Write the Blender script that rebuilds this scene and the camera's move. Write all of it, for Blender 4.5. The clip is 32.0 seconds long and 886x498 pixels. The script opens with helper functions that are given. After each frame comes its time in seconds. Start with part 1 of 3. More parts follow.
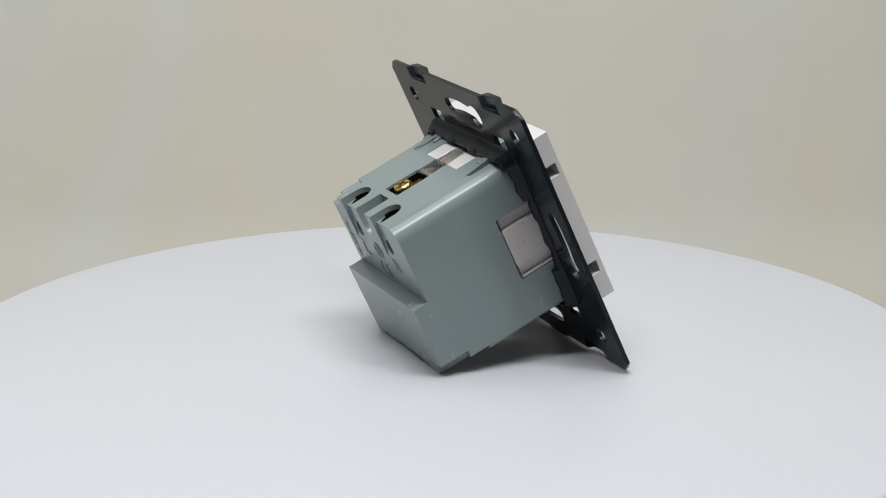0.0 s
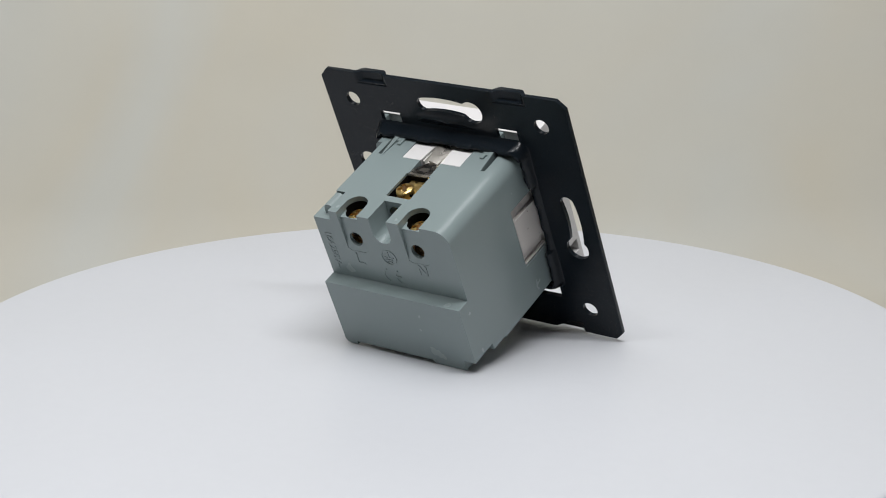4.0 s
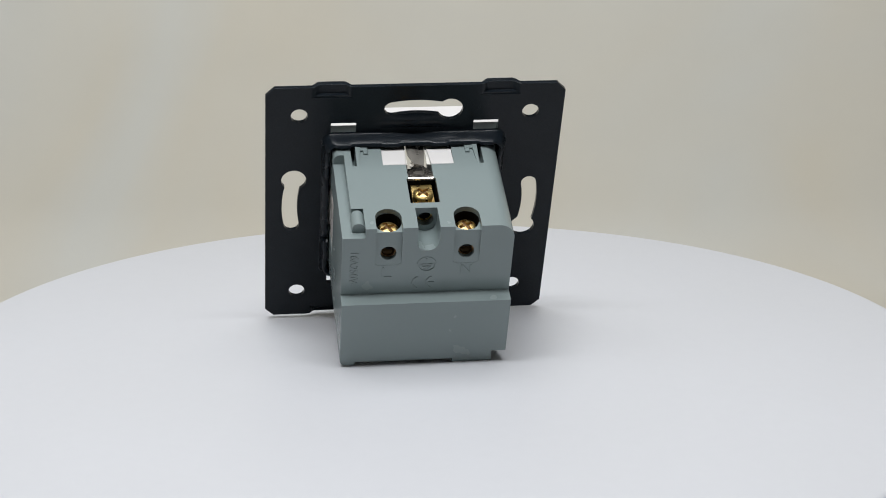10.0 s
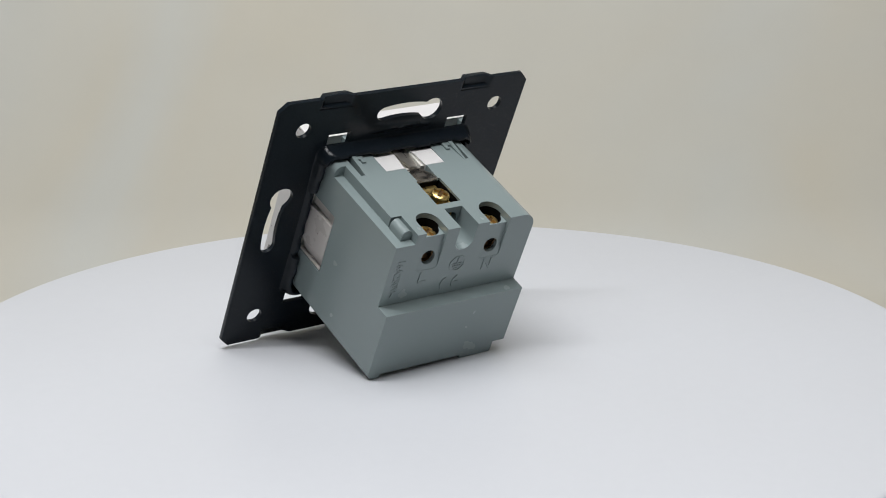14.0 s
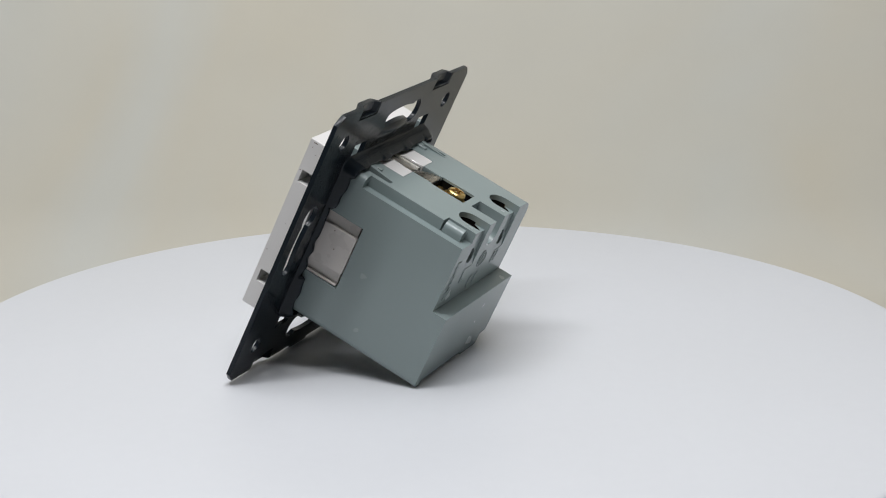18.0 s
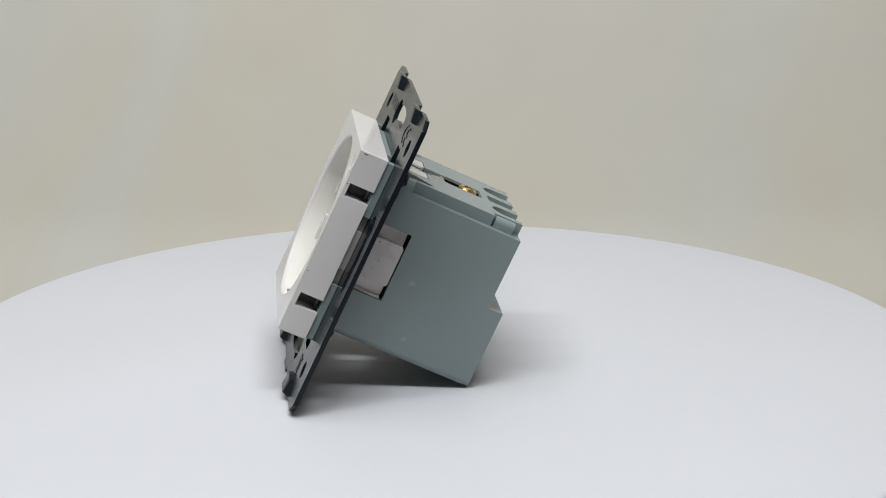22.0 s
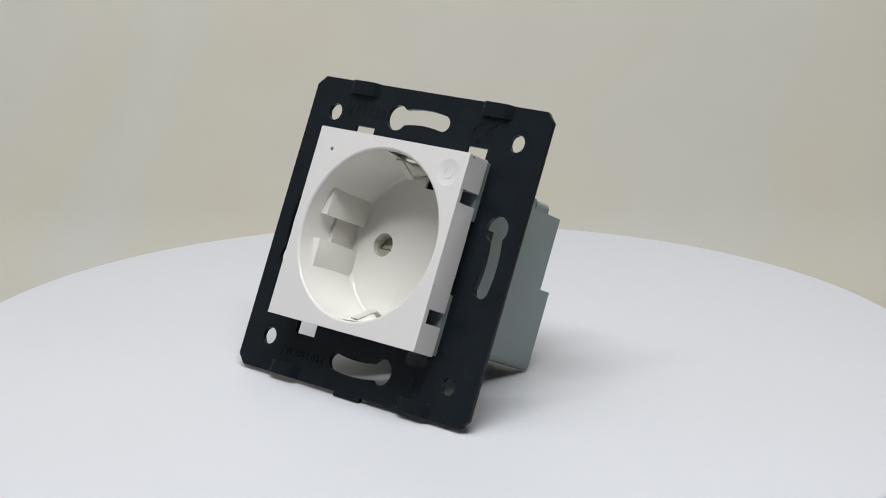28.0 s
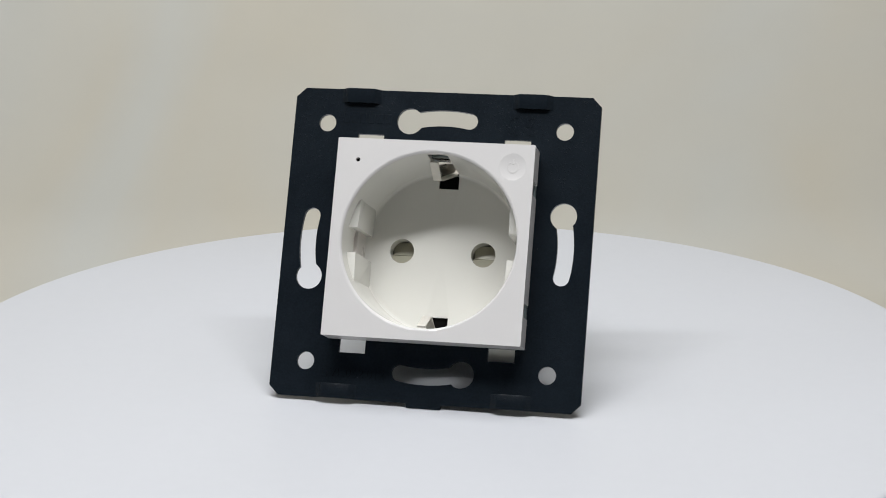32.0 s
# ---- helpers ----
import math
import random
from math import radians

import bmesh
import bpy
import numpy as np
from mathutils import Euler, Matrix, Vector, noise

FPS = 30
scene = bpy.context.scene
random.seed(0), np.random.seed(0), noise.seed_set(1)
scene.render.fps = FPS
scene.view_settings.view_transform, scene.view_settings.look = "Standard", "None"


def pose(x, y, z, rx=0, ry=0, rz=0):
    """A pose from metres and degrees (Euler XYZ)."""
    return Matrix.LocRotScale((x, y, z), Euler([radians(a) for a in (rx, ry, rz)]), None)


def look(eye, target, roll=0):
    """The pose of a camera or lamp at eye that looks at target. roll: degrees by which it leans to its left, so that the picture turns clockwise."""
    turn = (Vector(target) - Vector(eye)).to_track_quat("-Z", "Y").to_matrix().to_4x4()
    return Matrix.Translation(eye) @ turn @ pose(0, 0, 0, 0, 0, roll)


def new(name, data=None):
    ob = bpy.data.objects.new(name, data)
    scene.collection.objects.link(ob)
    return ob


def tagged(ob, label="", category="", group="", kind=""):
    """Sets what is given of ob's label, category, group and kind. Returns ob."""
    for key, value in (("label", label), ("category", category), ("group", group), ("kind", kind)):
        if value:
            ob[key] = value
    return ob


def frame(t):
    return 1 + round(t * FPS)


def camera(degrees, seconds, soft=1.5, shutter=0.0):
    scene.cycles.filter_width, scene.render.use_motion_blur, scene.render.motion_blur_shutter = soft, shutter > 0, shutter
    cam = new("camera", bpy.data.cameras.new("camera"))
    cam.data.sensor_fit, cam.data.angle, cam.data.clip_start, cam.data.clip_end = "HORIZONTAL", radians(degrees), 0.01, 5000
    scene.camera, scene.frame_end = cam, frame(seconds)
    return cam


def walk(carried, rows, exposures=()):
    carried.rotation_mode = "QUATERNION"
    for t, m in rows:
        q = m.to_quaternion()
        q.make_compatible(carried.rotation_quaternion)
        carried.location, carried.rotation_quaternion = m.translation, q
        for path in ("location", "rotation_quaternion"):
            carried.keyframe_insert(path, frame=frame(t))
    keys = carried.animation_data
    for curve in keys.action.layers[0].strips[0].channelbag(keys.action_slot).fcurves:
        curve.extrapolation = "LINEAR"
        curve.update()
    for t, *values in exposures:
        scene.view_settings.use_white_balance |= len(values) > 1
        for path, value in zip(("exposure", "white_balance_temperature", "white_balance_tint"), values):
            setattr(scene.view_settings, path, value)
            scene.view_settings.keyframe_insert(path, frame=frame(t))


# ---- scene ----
# The socket is modelled in units of 0.9 mm: x to its right, z up along the plate, y to its back.
K = 0.0009

cam = camera(25.94, 32.0, soft=1.0)
EYE = pose(0, -494.78 * K, 169.98 * K, 90 - 15.781, 0, -0.193)
walk(cam, [(0.0, EYE), (32.0, EYE)], exposures=[(0.0, 0.0), (32.0, 0.0)])

# ---- world and light ----
world = bpy.data.worlds.new("studio_world")
scene.world = world
world.use_nodes = True
world.node_tree.nodes["Background"].inputs[0].default_value = (0.9, 0.95, 1.0, 1)
world.node_tree.nodes["Background"].inputs[1].default_value = 0.25


def area_lamp(name, eye, target, sx, sy, watts, color):
    data = bpy.data.lights.new(name, "AREA")
    data.shape, data.size, data.size_y, data.energy, data.color = "RECTANGLE", sx, sy, watts, color
    ob = new(name, data)
    ob.matrix_basis = look(eye, target)
    return ob


# a long lamp tube above and before the turntable, and an unseen fill panel added overhead
area_lamp("tent_led_tube", (-0.03, -0.256, 0.60), (-0.03, -0.04, 0.03), 0.54, 0.05, 3.1, (0.97, 0.98, 1.0))
area_lamp("overhead_fill_panel", (-0.06, -0.05, 0.74), (-0.06, -0.02, 0), 0.60, 0.45, 3.02, (0.97, 0.98, 1.0))


# ---- materials ----
def material(name, color, rough=0.5, metal=0.0, vary=0.06, scale=900.0, bump=0.05, coat=0.0, patch=60.0, spec=0.5, rough_vary=0.08, dust=False, fine=4):
    """A surface with grain and larger patches of colour, and fine relief."""
    m = bpy.data.materials.new(name)
    m.use_nodes = True
    t = m.node_tree
    b = t.nodes["Principled BSDF"]
    co = t.nodes.new("ShaderNodeTexCoord")
    grain, large = t.nodes.new("ShaderNodeTexNoise"), t.nodes.new("ShaderNodeTexNoise")
    grain.inputs["Scale"].default_value, large.inputs["Scale"].default_value = scale, patch
    grain.inputs["Detail"].default_value, large.inputs["Detail"].default_value = fine, 3
    for n in (grain, large):
        t.links.new(co.outputs["Object"], n.inputs["Vector"])
    add = t.nodes.new("ShaderNodeMath")
    add.operation = "ADD"
    t.links.new(grain.outputs["Fac"], add.inputs[0])
    t.links.new(large.outputs["Fac"], add.inputs[1])
    ramp = t.nodes.new("ShaderNodeMapRange")
    ramp.inputs["From Min"].default_value, ramp.inputs["From Max"].default_value = 0.6, 1.4
    ramp.inputs["To Min"].default_value, ramp.inputs["To Max"].default_value = 1 - vary, 1 + vary
    t.links.new(add.outputs[0], ramp.inputs["Value"])
    mix = t.nodes.new("ShaderNodeVectorMath")
    mix.operation = "SCALE"
    mix.inputs[0].default_value = color
    t.links.new(ramp.outputs["Result"], mix.inputs["Scale"])
    if dust:
        # sparse pale specks
        speck = t.nodes.new("ShaderNodeTexNoise")
        speck.inputs["Scale"].default_value, speck.inputs["Detail"].default_value = 2.2, 1.0
        t.links.new(co.outputs["Object"], speck.inputs["Vector"])
        pick = t.nodes.new("ShaderNodeMapRange")
        pick.inputs["From Min"].default_value, pick.inputs["From Max"].default_value = 0.86, 0.88
        t.links.new(speck.outputs["Fac"], pick.inputs["Value"])
        over = t.nodes.new("ShaderNodeMix")
        over.data_type = "RGBA"
        over.inputs["B"].default_value = (0.22, 0.22, 0.22, 1)
        t.links.new(pick.outputs["Result"], over.inputs["Factor"])
        t.links.new(mix.outputs["Vector"], over.inputs["A"])
        t.links.new(over.outputs["Result"], b.inputs["Base Color"])
    else:
        t.links.new(mix.outputs["Vector"], b.inputs["Base Color"])
    rr = t.nodes.new("ShaderNodeMapRange")
    rr.inputs["From Min"].default_value, rr.inputs["From Max"].default_value = 0.3, 0.7
    rr.inputs["To Min"].default_value, rr.inputs["To Max"].default_value = max(0.02, rough - rough_vary), min(1, rough + rough_vary)
    t.links.new(large.outputs["Fac"], rr.inputs["Value"])
    t.links.new(rr.outputs["Result"], b.inputs["Roughness"])
    b.inputs["Metallic"].default_value = metal
    b.inputs["Specular IOR Level"].default_value = spec
    b.inputs["Coat Weight"].default_value = coat
    if bump:
        bn = t.nodes.new("ShaderNodeBump")
        bn.inputs["Strength"].default_value, bn.inputs["Distance"].default_value = bump, 0.0002
        t.links.new(grain.outputs["Fac"], bn.inputs["Height"])
        t.links.new(bn.outputs["Normal"], b.inputs["Normal"])
    return m


GREY = material("grey_plastic", (0.222, 0.270, 0.270), 0.26, vary=0.006, scale=0.7, patch=0.09, bump=0.0, rough_vary=0.015)
WHITE = material("white_plastic", (0.705, 0.69, 0.68), 0.11, vary=0.015, scale=5, patch=0.1, bump=0.01, rough_vary=0.03)
# white plastic lifted and warmed for light bouncing inside the cup
CUP = material("bounce_lit_white", (0.76, 0.75, 0.70), 0.12, vary=0.012, scale=5, patch=0.1, bump=0.004, rough_vary=0.02)
IVORY = material("off_white_plastic", (0.60, 0.565, 0.535), 0.32, vary=0.04, scale=5, patch=0.2, bump=0.05)
BLACK = material("black_powder_coat", (0.0088, 0.0126, 0.0170), 0.2, vary=0.2, scale=1.9, patch=0.1, bump=0.18, spec=0.18, rough_vary=0.03, dust=True, fine=1)
BRASS = material("brass", (0.87, 0.63, 0.25), 0.3, 1.0, vary=0.12, scale=3, patch=0.5, bump=0.12)
# darkened copy of the brass, for parts shaded in holes and slots
DIM_BRASS = material("shaded_brass", (0.20, 0.12, 0.055), 0.4, 0.8, vary=0.15, scale=3, patch=0.5, bump=0.1)
STEEL = material("nickel_steel", (0.66, 0.63, 0.57), 0.4, 0.12, vary=0.1, scale=4, patch=0.4, bump=0.05)
SCUFF = material("brown_scuff", (0.12, 0.07, 0.05), 0.6, scale=4, patch=0.5)
TONGUE = material("matt_nickel", (0.56, 0.53, 0.48), 0.3, 0.85, vary=0.06, scale=4, patch=0.4, bump=0.05)
HEAD = material("polished_nickel", (0.56, 0.52, 0.47), 0.27, 1.0, vary=0.06, scale=4, patch=0.4, bump=0.03)
# beige plastic darkened for the shade down in the pin holes
OLIVE = material("shaded_beige_plastic", (0.40, 0.385, 0.30), 0.35, vary=0.05, scale=5, patch=0.3, bump=0.05)
# tone of the shade inside the white cover's side pockets
SHADE = material("pocket_shade_tone", (0.28, 0.275, 0.235), 0.5, scale=4, patch=0.3)
# ivory plastic darkened for the shade between cover and plate
STRIP = material("shaded_ivory_plastic", (0.38, 0.36, 0.335), 0.3, vary=0.08, scale=4, patch=0.3)
# near-black that stands in for shade deep in holes and slots
DARK = material("cavity_shade", (0.004, 0.004, 0.004), 0.8, spec=0.05, scale=4, patch=0.3)
TABLE = material("white_acrylic", (0.596, 0.608, 0.636), 0.46, vary=0.012, scale=300, patch=14, bump=0.02, spec=0.32)
CLOTH = material("beige_backdrop_cloth", (0.565, 0.55, 0.495), 0.95, vary=0.025, scale=26, patch=5, bump=0.0, spec=0.1)


def pebble(m, scale, height):
    """Small scattered pimples of a baked powder coat, in place of the fine grain."""
    t = m.node_tree
    bn = next(q for q in t.nodes if q.bl_idname == "ShaderNodeBump")
    co, v, r, wob = t.nodes.new("ShaderNodeTexCoord"), t.nodes.new("ShaderNodeTexVoronoi"), t.nodes.new("ShaderNodeMapRange"), t.nodes.new("ShaderNodeTexNoise")
    v.inputs["Scale"].default_value, v.inputs["Randomness"].default_value = scale, 1.0
    wob.inputs["Scale"].default_value, wob.inputs["Detail"].default_value = scale * 0.45, 1.0
    r.interpolation_type = "SMOOTHSTEP"
    r.inputs["From Min"].default_value, r.inputs["From Max"].default_value = 0.05, 0.45
    r.inputs["To Min"].default_value, r.inputs["To Max"].default_value = 1.0, 0.0
    t.links.new(co.outputs["Object"], v.inputs["Vector"])
    t.links.new(co.outputs["Object"], wob.inputs["Vector"])
    t.links.new(v.outputs["Distance"], r.inputs["Value"])
    some = t.nodes.new("ShaderNodeMapRange")
    some.inputs["From Min"].default_value, some.inputs["From Max"].default_value = 0.3, 0.6
    t.links.new(wob.outputs["Fac"], some.inputs["Value"])
    mul = t.nodes.new("ShaderNodeMath")
    mul.operation = "MULTIPLY"
    t.links.new(r.outputs["Result"], mul.inputs[0])
    t.links.new(some.outputs["Result"], mul.inputs[1])
    t.links.new(mul.outputs[0], bn.inputs["Height"])
    bn.inputs["Strength"].default_value, bn.inputs["Distance"].default_value = 1.0, height


def tint_cloth(m, cool, warm):
    """Soft patches that drift between two tints over a hand's breadth."""
    t = m.node_tree
    co, n, mix = t.nodes.new("ShaderNodeTexCoord"), t.nodes.new("ShaderNodeTexNoise"), t.nodes.new("ShaderNodeMix")
    n.inputs["Scale"].default_value, n.inputs["Detail"].default_value, n.inputs["Distortion"].default_value = 6.0, 2.0, 1.2
    t.links.new(co.outputs["Object"], n.inputs["Vector"])
    r = t.nodes.new("ShaderNodeMapRange")
    r.inputs["From Min"].default_value, r.inputs["From Max"].default_value = 0.35, 0.65
    t.links.new(n.outputs["Fac"], r.inputs["Value"])
    mix.data_type = "RGBA"
    mix.inputs["A"].default_value, mix.inputs["B"].default_value = (*cool, 1), (*warm, 1)
    t.links.new(r.outputs["Result"], mix.inputs["Factor"])
    scale = next(q for q in t.nodes if q.bl_idname == "ShaderNodeVectorMath")
    t.links.new(mix.outputs["Result"], scale.inputs[0])


pebble(BLACK, 2.1, 0.000023)
tint_cloth(CLOTH, (0.615, 0.613, 0.568), (0.625, 0.591, 0.505))
# tones of unseen sheets, set by how much fill light they return
SIDE = material("fill_trim_cloth", (0.40, 0.395, 0.385), 0.9, vary=0.04, scale=400, patch=4, bump=0.1)
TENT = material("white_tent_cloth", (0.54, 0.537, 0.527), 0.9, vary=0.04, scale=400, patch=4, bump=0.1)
FLOOR = material("grey_floor_cloth", (0.20, 0.197, 0.19), 0.9, vary=0.1, scale=300, patch=4, bump=0.1)
ROOM = material("dark_room_cloth", (0.05, 0.05, 0.052), 0.9, vary=0.1, scale=300, patch=4, bump=0.1)


# ---- mesh tools ----
def box_bm(x0, x1, y0, y1, z0, z1, bevel=0.0, segs=2):
    bm = bmesh.new()
    bmesh.ops.create_cube(bm, size=1.0, matrix=Matrix.Translation(((x0 + x1) / 2, (y0 + y1) / 2, (z0 + z1) / 2)) @ Matrix.Diagonal((x1 - x0, y1 - y0, z1 - z0, 1)))
    if bevel:
        bmesh.ops.bevel(bm, geom=bm.edges[:], offset=bevel, segments=segs, profile=0.5, affect="EDGES")
    return bm


def prism_bm(outline, a0, a1, axis="y"):
    """A solid from an outline of (p, q) pairs, drawn along axis from a0 to a1."""
    bm = bmesh.new()
    put = {"y": lambda p, q, a: (p, a, q), "x": lambda p, q, a: (a, p, q), "z": lambda p, q, a: (p, q, a)}[axis]
    lo = [bm.verts.new(put(p, q, a0)) for p, q in outline]
    hi = [bm.verts.new(put(p, q, a1)) for p, q in outline]
    n = len(outline)
    bm.faces.new(lo)
    bm.faces.new(list(reversed(hi)))
    for i in range(n):
        bm.faces.new((lo[i], hi[i], hi[(i + 1) % n], lo[(i + 1) % n]))
    bmesh.ops.recalc_face_normals(bm, faces=bm.faces[:])
    return bm


def disc(cx, cz, rx, rz=None, n=40, a0=0.0, a1=360.0):
    rz = rz or rx
    full = abs(a1 - a0 - 360) < 1e-6
    m = n if full else n + 1
    return [(cx + rx * math.cos(radians(a0 + (a1 - a0) * i / n)), cz + rz * math.sin(radians(a0 + (a1 - a0) * i / n))) for i in range(m)]


def round_rect(x0, x1, z0, z1, r, n=6):
    pts = []
    rr = r if isinstance(r, (list, tuple)) else (r, r, r, r)
    for (cx, cz, s), q in zip(((1, 1, 0), (0, 1, 90), (0, 0, 180), (1, 0, 270)), rr):
        px, pz = (x1 - q if cx else x0 + q), (z1 - q if cz else z0 + q)
        if q <= 0:
            pts.append((px, pz))
        else:
            pts += disc(px, pz, q, n=n, a0=s, a1=s + 90)
    return pts


def join_bm(*bms):
    out = bmesh.new()
    for b in bms:
        me = bpy.data.meshes.new("tmp")
        b.to_mesh(me)
        out.from_mesh(me)
        bpy.data.meshes.remove(me)
    return out


def carve(body, cutters, adds=()):
    """body less the cutters, plus the adds (all bmeshes)."""
    def temp(b):
        me = bpy.data.meshes.new("tmp")
        bmesh.ops.recalc_face_normals(b, faces=b.faces[:])
        b.to_mesh(me)
        return new("tmp", me)
    ob = temp(body)
    tools = []
    for b, op in [(a, "UNION") for a in adds] + [(c, "DIFFERENCE") for c in cutters]:
        tool = temp(b)
        tools.append(tool)
        mod = ob.modifiers.new("cut", "BOOLEAN")
        mod.object, mod.operation, mod.solver = tool, op, "EXACT"
    deps = bpy.context.evaluated_depsgraph_get()
    deps.update()
    me = bpy.data.meshes.new_from_object(ob.evaluated_get(deps))
    out = bmesh.new()
    out.from_mesh(me)
    for o in [ob] + tools:
        data = o.data
        bpy.data.objects.remove(o)
        bpy.data.meshes.remove(data)
    bpy.data.meshes.remove(me)
    return out


def soften(bm, width, segs=2, angle=35):
    """Rounds the sharp edges of a solid."""
    bmesh.ops.remove_doubles(bm, verts=bm.verts[:], dist=1e-4)
    bmesh.ops.dissolve_limit(bm, angle_limit=radians(1), verts=bm.verts[:], edges=bm.edges[:])
    edges = [e for e in bm.edges if len(e.link_faces) == 2 and e.calc_face_angle(0) > radians(angle)]
    bmesh.ops.bevel(bm, geom=edges, offset=width, segments=segs, profile=0.5, affect="EDGES", clamp_overlap=True)
    return bm


def mesh_from(bm, name, mat, smooth=20):
    me = bpy.data.meshes.new(name)
    bm.to_mesh(me)
    bm.free()
    me.materials.append(mat)
    if smooth:
        for f in me.polygons:
            f.use_smooth = True
        me.set_sharp_from_angle(angle=radians(smooth))
    return me


# The socket's stand on the turntable, in metres: the plate leans back by 25 degrees.
STAND = Matrix.Translation((4.486 * K, -23.048 * K, 37.35 * K)) @ pose(0, 0, 0, 0, -0.2246, 0) @ pose(0, 0, 0, -25.229, 0, 0) @ Matrix.Scale(K, 4)


def part(name, bm, mat, parent, label="", smooth=20, at=None):
    """One mesh under a thing (then it takes the socket's stand) or under another part."""
    ob = new(name, mesh_from(bm, name, mat, smooth))
    ob.parent = parent
    if at is not None:
        ob.matrix_basis = at
    if label:
        ob["label"] = label
    return ob


# ---- the place: backdrop and unseen tent sheets ----
def sweep_sheet():
    """Backdrop cloth: a floor that curves up into the back wall, with faint waves."""
    bm = bmesh.new()
    nx, prof = 60, []
    r, floor_z, back = 0.05, -0.075, 0.33
    for i in range(12):
        prof.append((-0.22 + (back - r + 0.22) * i / 11, floor_z))
    lean = 68
    for i in range(1, 17):
        a = radians(lean * i / 16)
        prof.append((back - r + r * math.sin(a), floor_z + r - r * math.cos(a)))
    y0, z0 = prof[-1]
    for i in range(1, 20):
        prof.append((y0 + 0.9 * math.cos(radians(lean)) * i / 19, z0 + 0.9 * math.sin(radians(lean)) * i / 19))
    rows = []
    for j in range(nx + 1):
        x = -0.75 + 1.5 * j / nx
        row = []
        for y, z in prof:
            d = 0.0025 * noise.noise((x * 5, y * 4, z * 4))
            row.append(bm.verts.new((x, y - d, z + d * 0.5)))
        rows.append(row)
    for a, b in zip(rows, rows[1:]):
        for i in range(len(prof) - 1):
            bm.faces.new((a[i], a[i + 1], b[i + 1], b[i]))
    bmesh.ops.recalc_face_normals(bm, faces=bm.faces[:])
    ob = new("backdrop", mesh_from(bm, "backdrop", CLOTH, 180))
    return tagged(ob, "warm grey cloth backdrop sweeping up behind the turntable", "backdrop", kind="structure")


sweep_sheet()
# unseen sheets added round the set; greyer ones cut the fill light
for name, b in (("floor", (-0.75, 0.75, -0.95, -0.22, -0.08, -0.077)), ("wall_west", (-0.76, -0.75, -0.95, 0.80, -0.08, 0.80)), ("wall_east", (0.75, 0.76, -0.95, 0.80, -0.08, 0.80)),
                ("wall_south", (-0.76, 0.76, -0.96, -0.95, -0.08, 0.80)), ("ceiling", (-0.76, 0.76, -0.96, 0.81, 0.80, 0.81)), ("wall_north", (-0.76, 0.76, 0.80, 0.81, -0.08, 0.80))):
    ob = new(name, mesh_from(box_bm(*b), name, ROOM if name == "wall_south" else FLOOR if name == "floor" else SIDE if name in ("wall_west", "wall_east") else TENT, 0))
    tagged(ob, {"wall_south": "unseen dark sheet standing in for the room in front", "floor": "unseen grey floor sheet added to trim fill from the front"}.get(name, "unseen tent cloth, its tone set for the fill light"), "floor" if name == "floor" else "tent wall", kind="structure")


# ---- turntable ----
def make_turntable():
    base = tagged(new("turntable"), "round white matte turntable carrying the socket", "turntable")
    R = 139.6 * K
    edge = [(R - 0.002 + 0.002 * math.sin(radians(a)), -0.002 + 0.002 * math.cos(radians(a))) for a in range(0, 91, 15)]
    prof = [(0.0, 0.0), (R * 0.5, 0.0)] + edge + [(R, -0.009), (R - 0.001, -0.010), (0.0, -0.010)]
    bm = bmesh.new()
    n = 160
    rings = []
    for rr, z in prof:
        rings.append([bm.verts.new((0, 0, z))] if rr == 0 else [bm.verts.new((rr * math.cos(2 * math.pi * i / n), rr * math.sin(2 * math.pi * i / n), z)) for i in range(n)])
    for a, b in zip(rings, rings[1:]):
        for i in range(n):
            q = [a[i % len(a)], a[(i + 1) % len(a)], b[(i + 1) % len(b)], b[i % len(b)]]
            bm.faces.new(list(dict.fromkeys(q)))
    bmesh.ops.recalc_face_normals(bm, faces=bm.faces[:])
    part("platter", bm, TABLE, base, "smooth white platter")
    part("motor_base", prism_bm(disc(0, 0, 0.075, n=64), -0.076, -0.0102, "z"), TENT, base, "white round base under the platter")
    return base


turntable = make_turntable()


# ---- the socket ----
def slot_outline(turn, fat=0.0):
    """A keyhole slot on a ring round the centre: a round hole that runs out into a curved slot."""
    r, hw, rc = 33.4, 2.1 + fat, 3.4 + fat
    a_hole, a_end = 106.0, 79.0
    hx, hz = 33.6 * math.cos(radians(a_hole)), 33.6 * math.sin(radians(a_hole))
    pts = []
    start = a_hole - 4.6
    outer = [(r + hw, start + (a_end - start) * i / 10) for i in range(11)]
    inner = [(r - hw, a_end + (start - a_end) * i / 10) for i in range(11)]
    pts += [(q * math.cos(radians(a)), q * math.sin(radians(a))) for q, a in outer]
    ex, ez = r * math.cos(radians(a_end)), r * math.sin(radians(a_end))
    pts += disc(ex, ez, hw, n=10, a0=a_end, a1=a_end - 180)[1:-1]
    pts += [(q * math.cos(radians(a)), q * math.sin(radians(a))) for q, a in inner]
    p_in, p_out = pts[-1], pts[0]
    b0 = math.degrees(math.atan2(p_in[1] - hz, p_in[0] - hx))
    b1 = math.degrees(math.atan2(p_out[1] - hz, p_out[0] - hx))
    while b1 > b0:
        b1 -= 360
    pts += disc(hx, hz, rc, n=24, a0=b0, a1=b1)[1:-1]
    c, s = math.cos(radians(turn)), math.sin(radians(turn))
    return [(c * x - s * z, s * x + c * z) for x, z in pts]


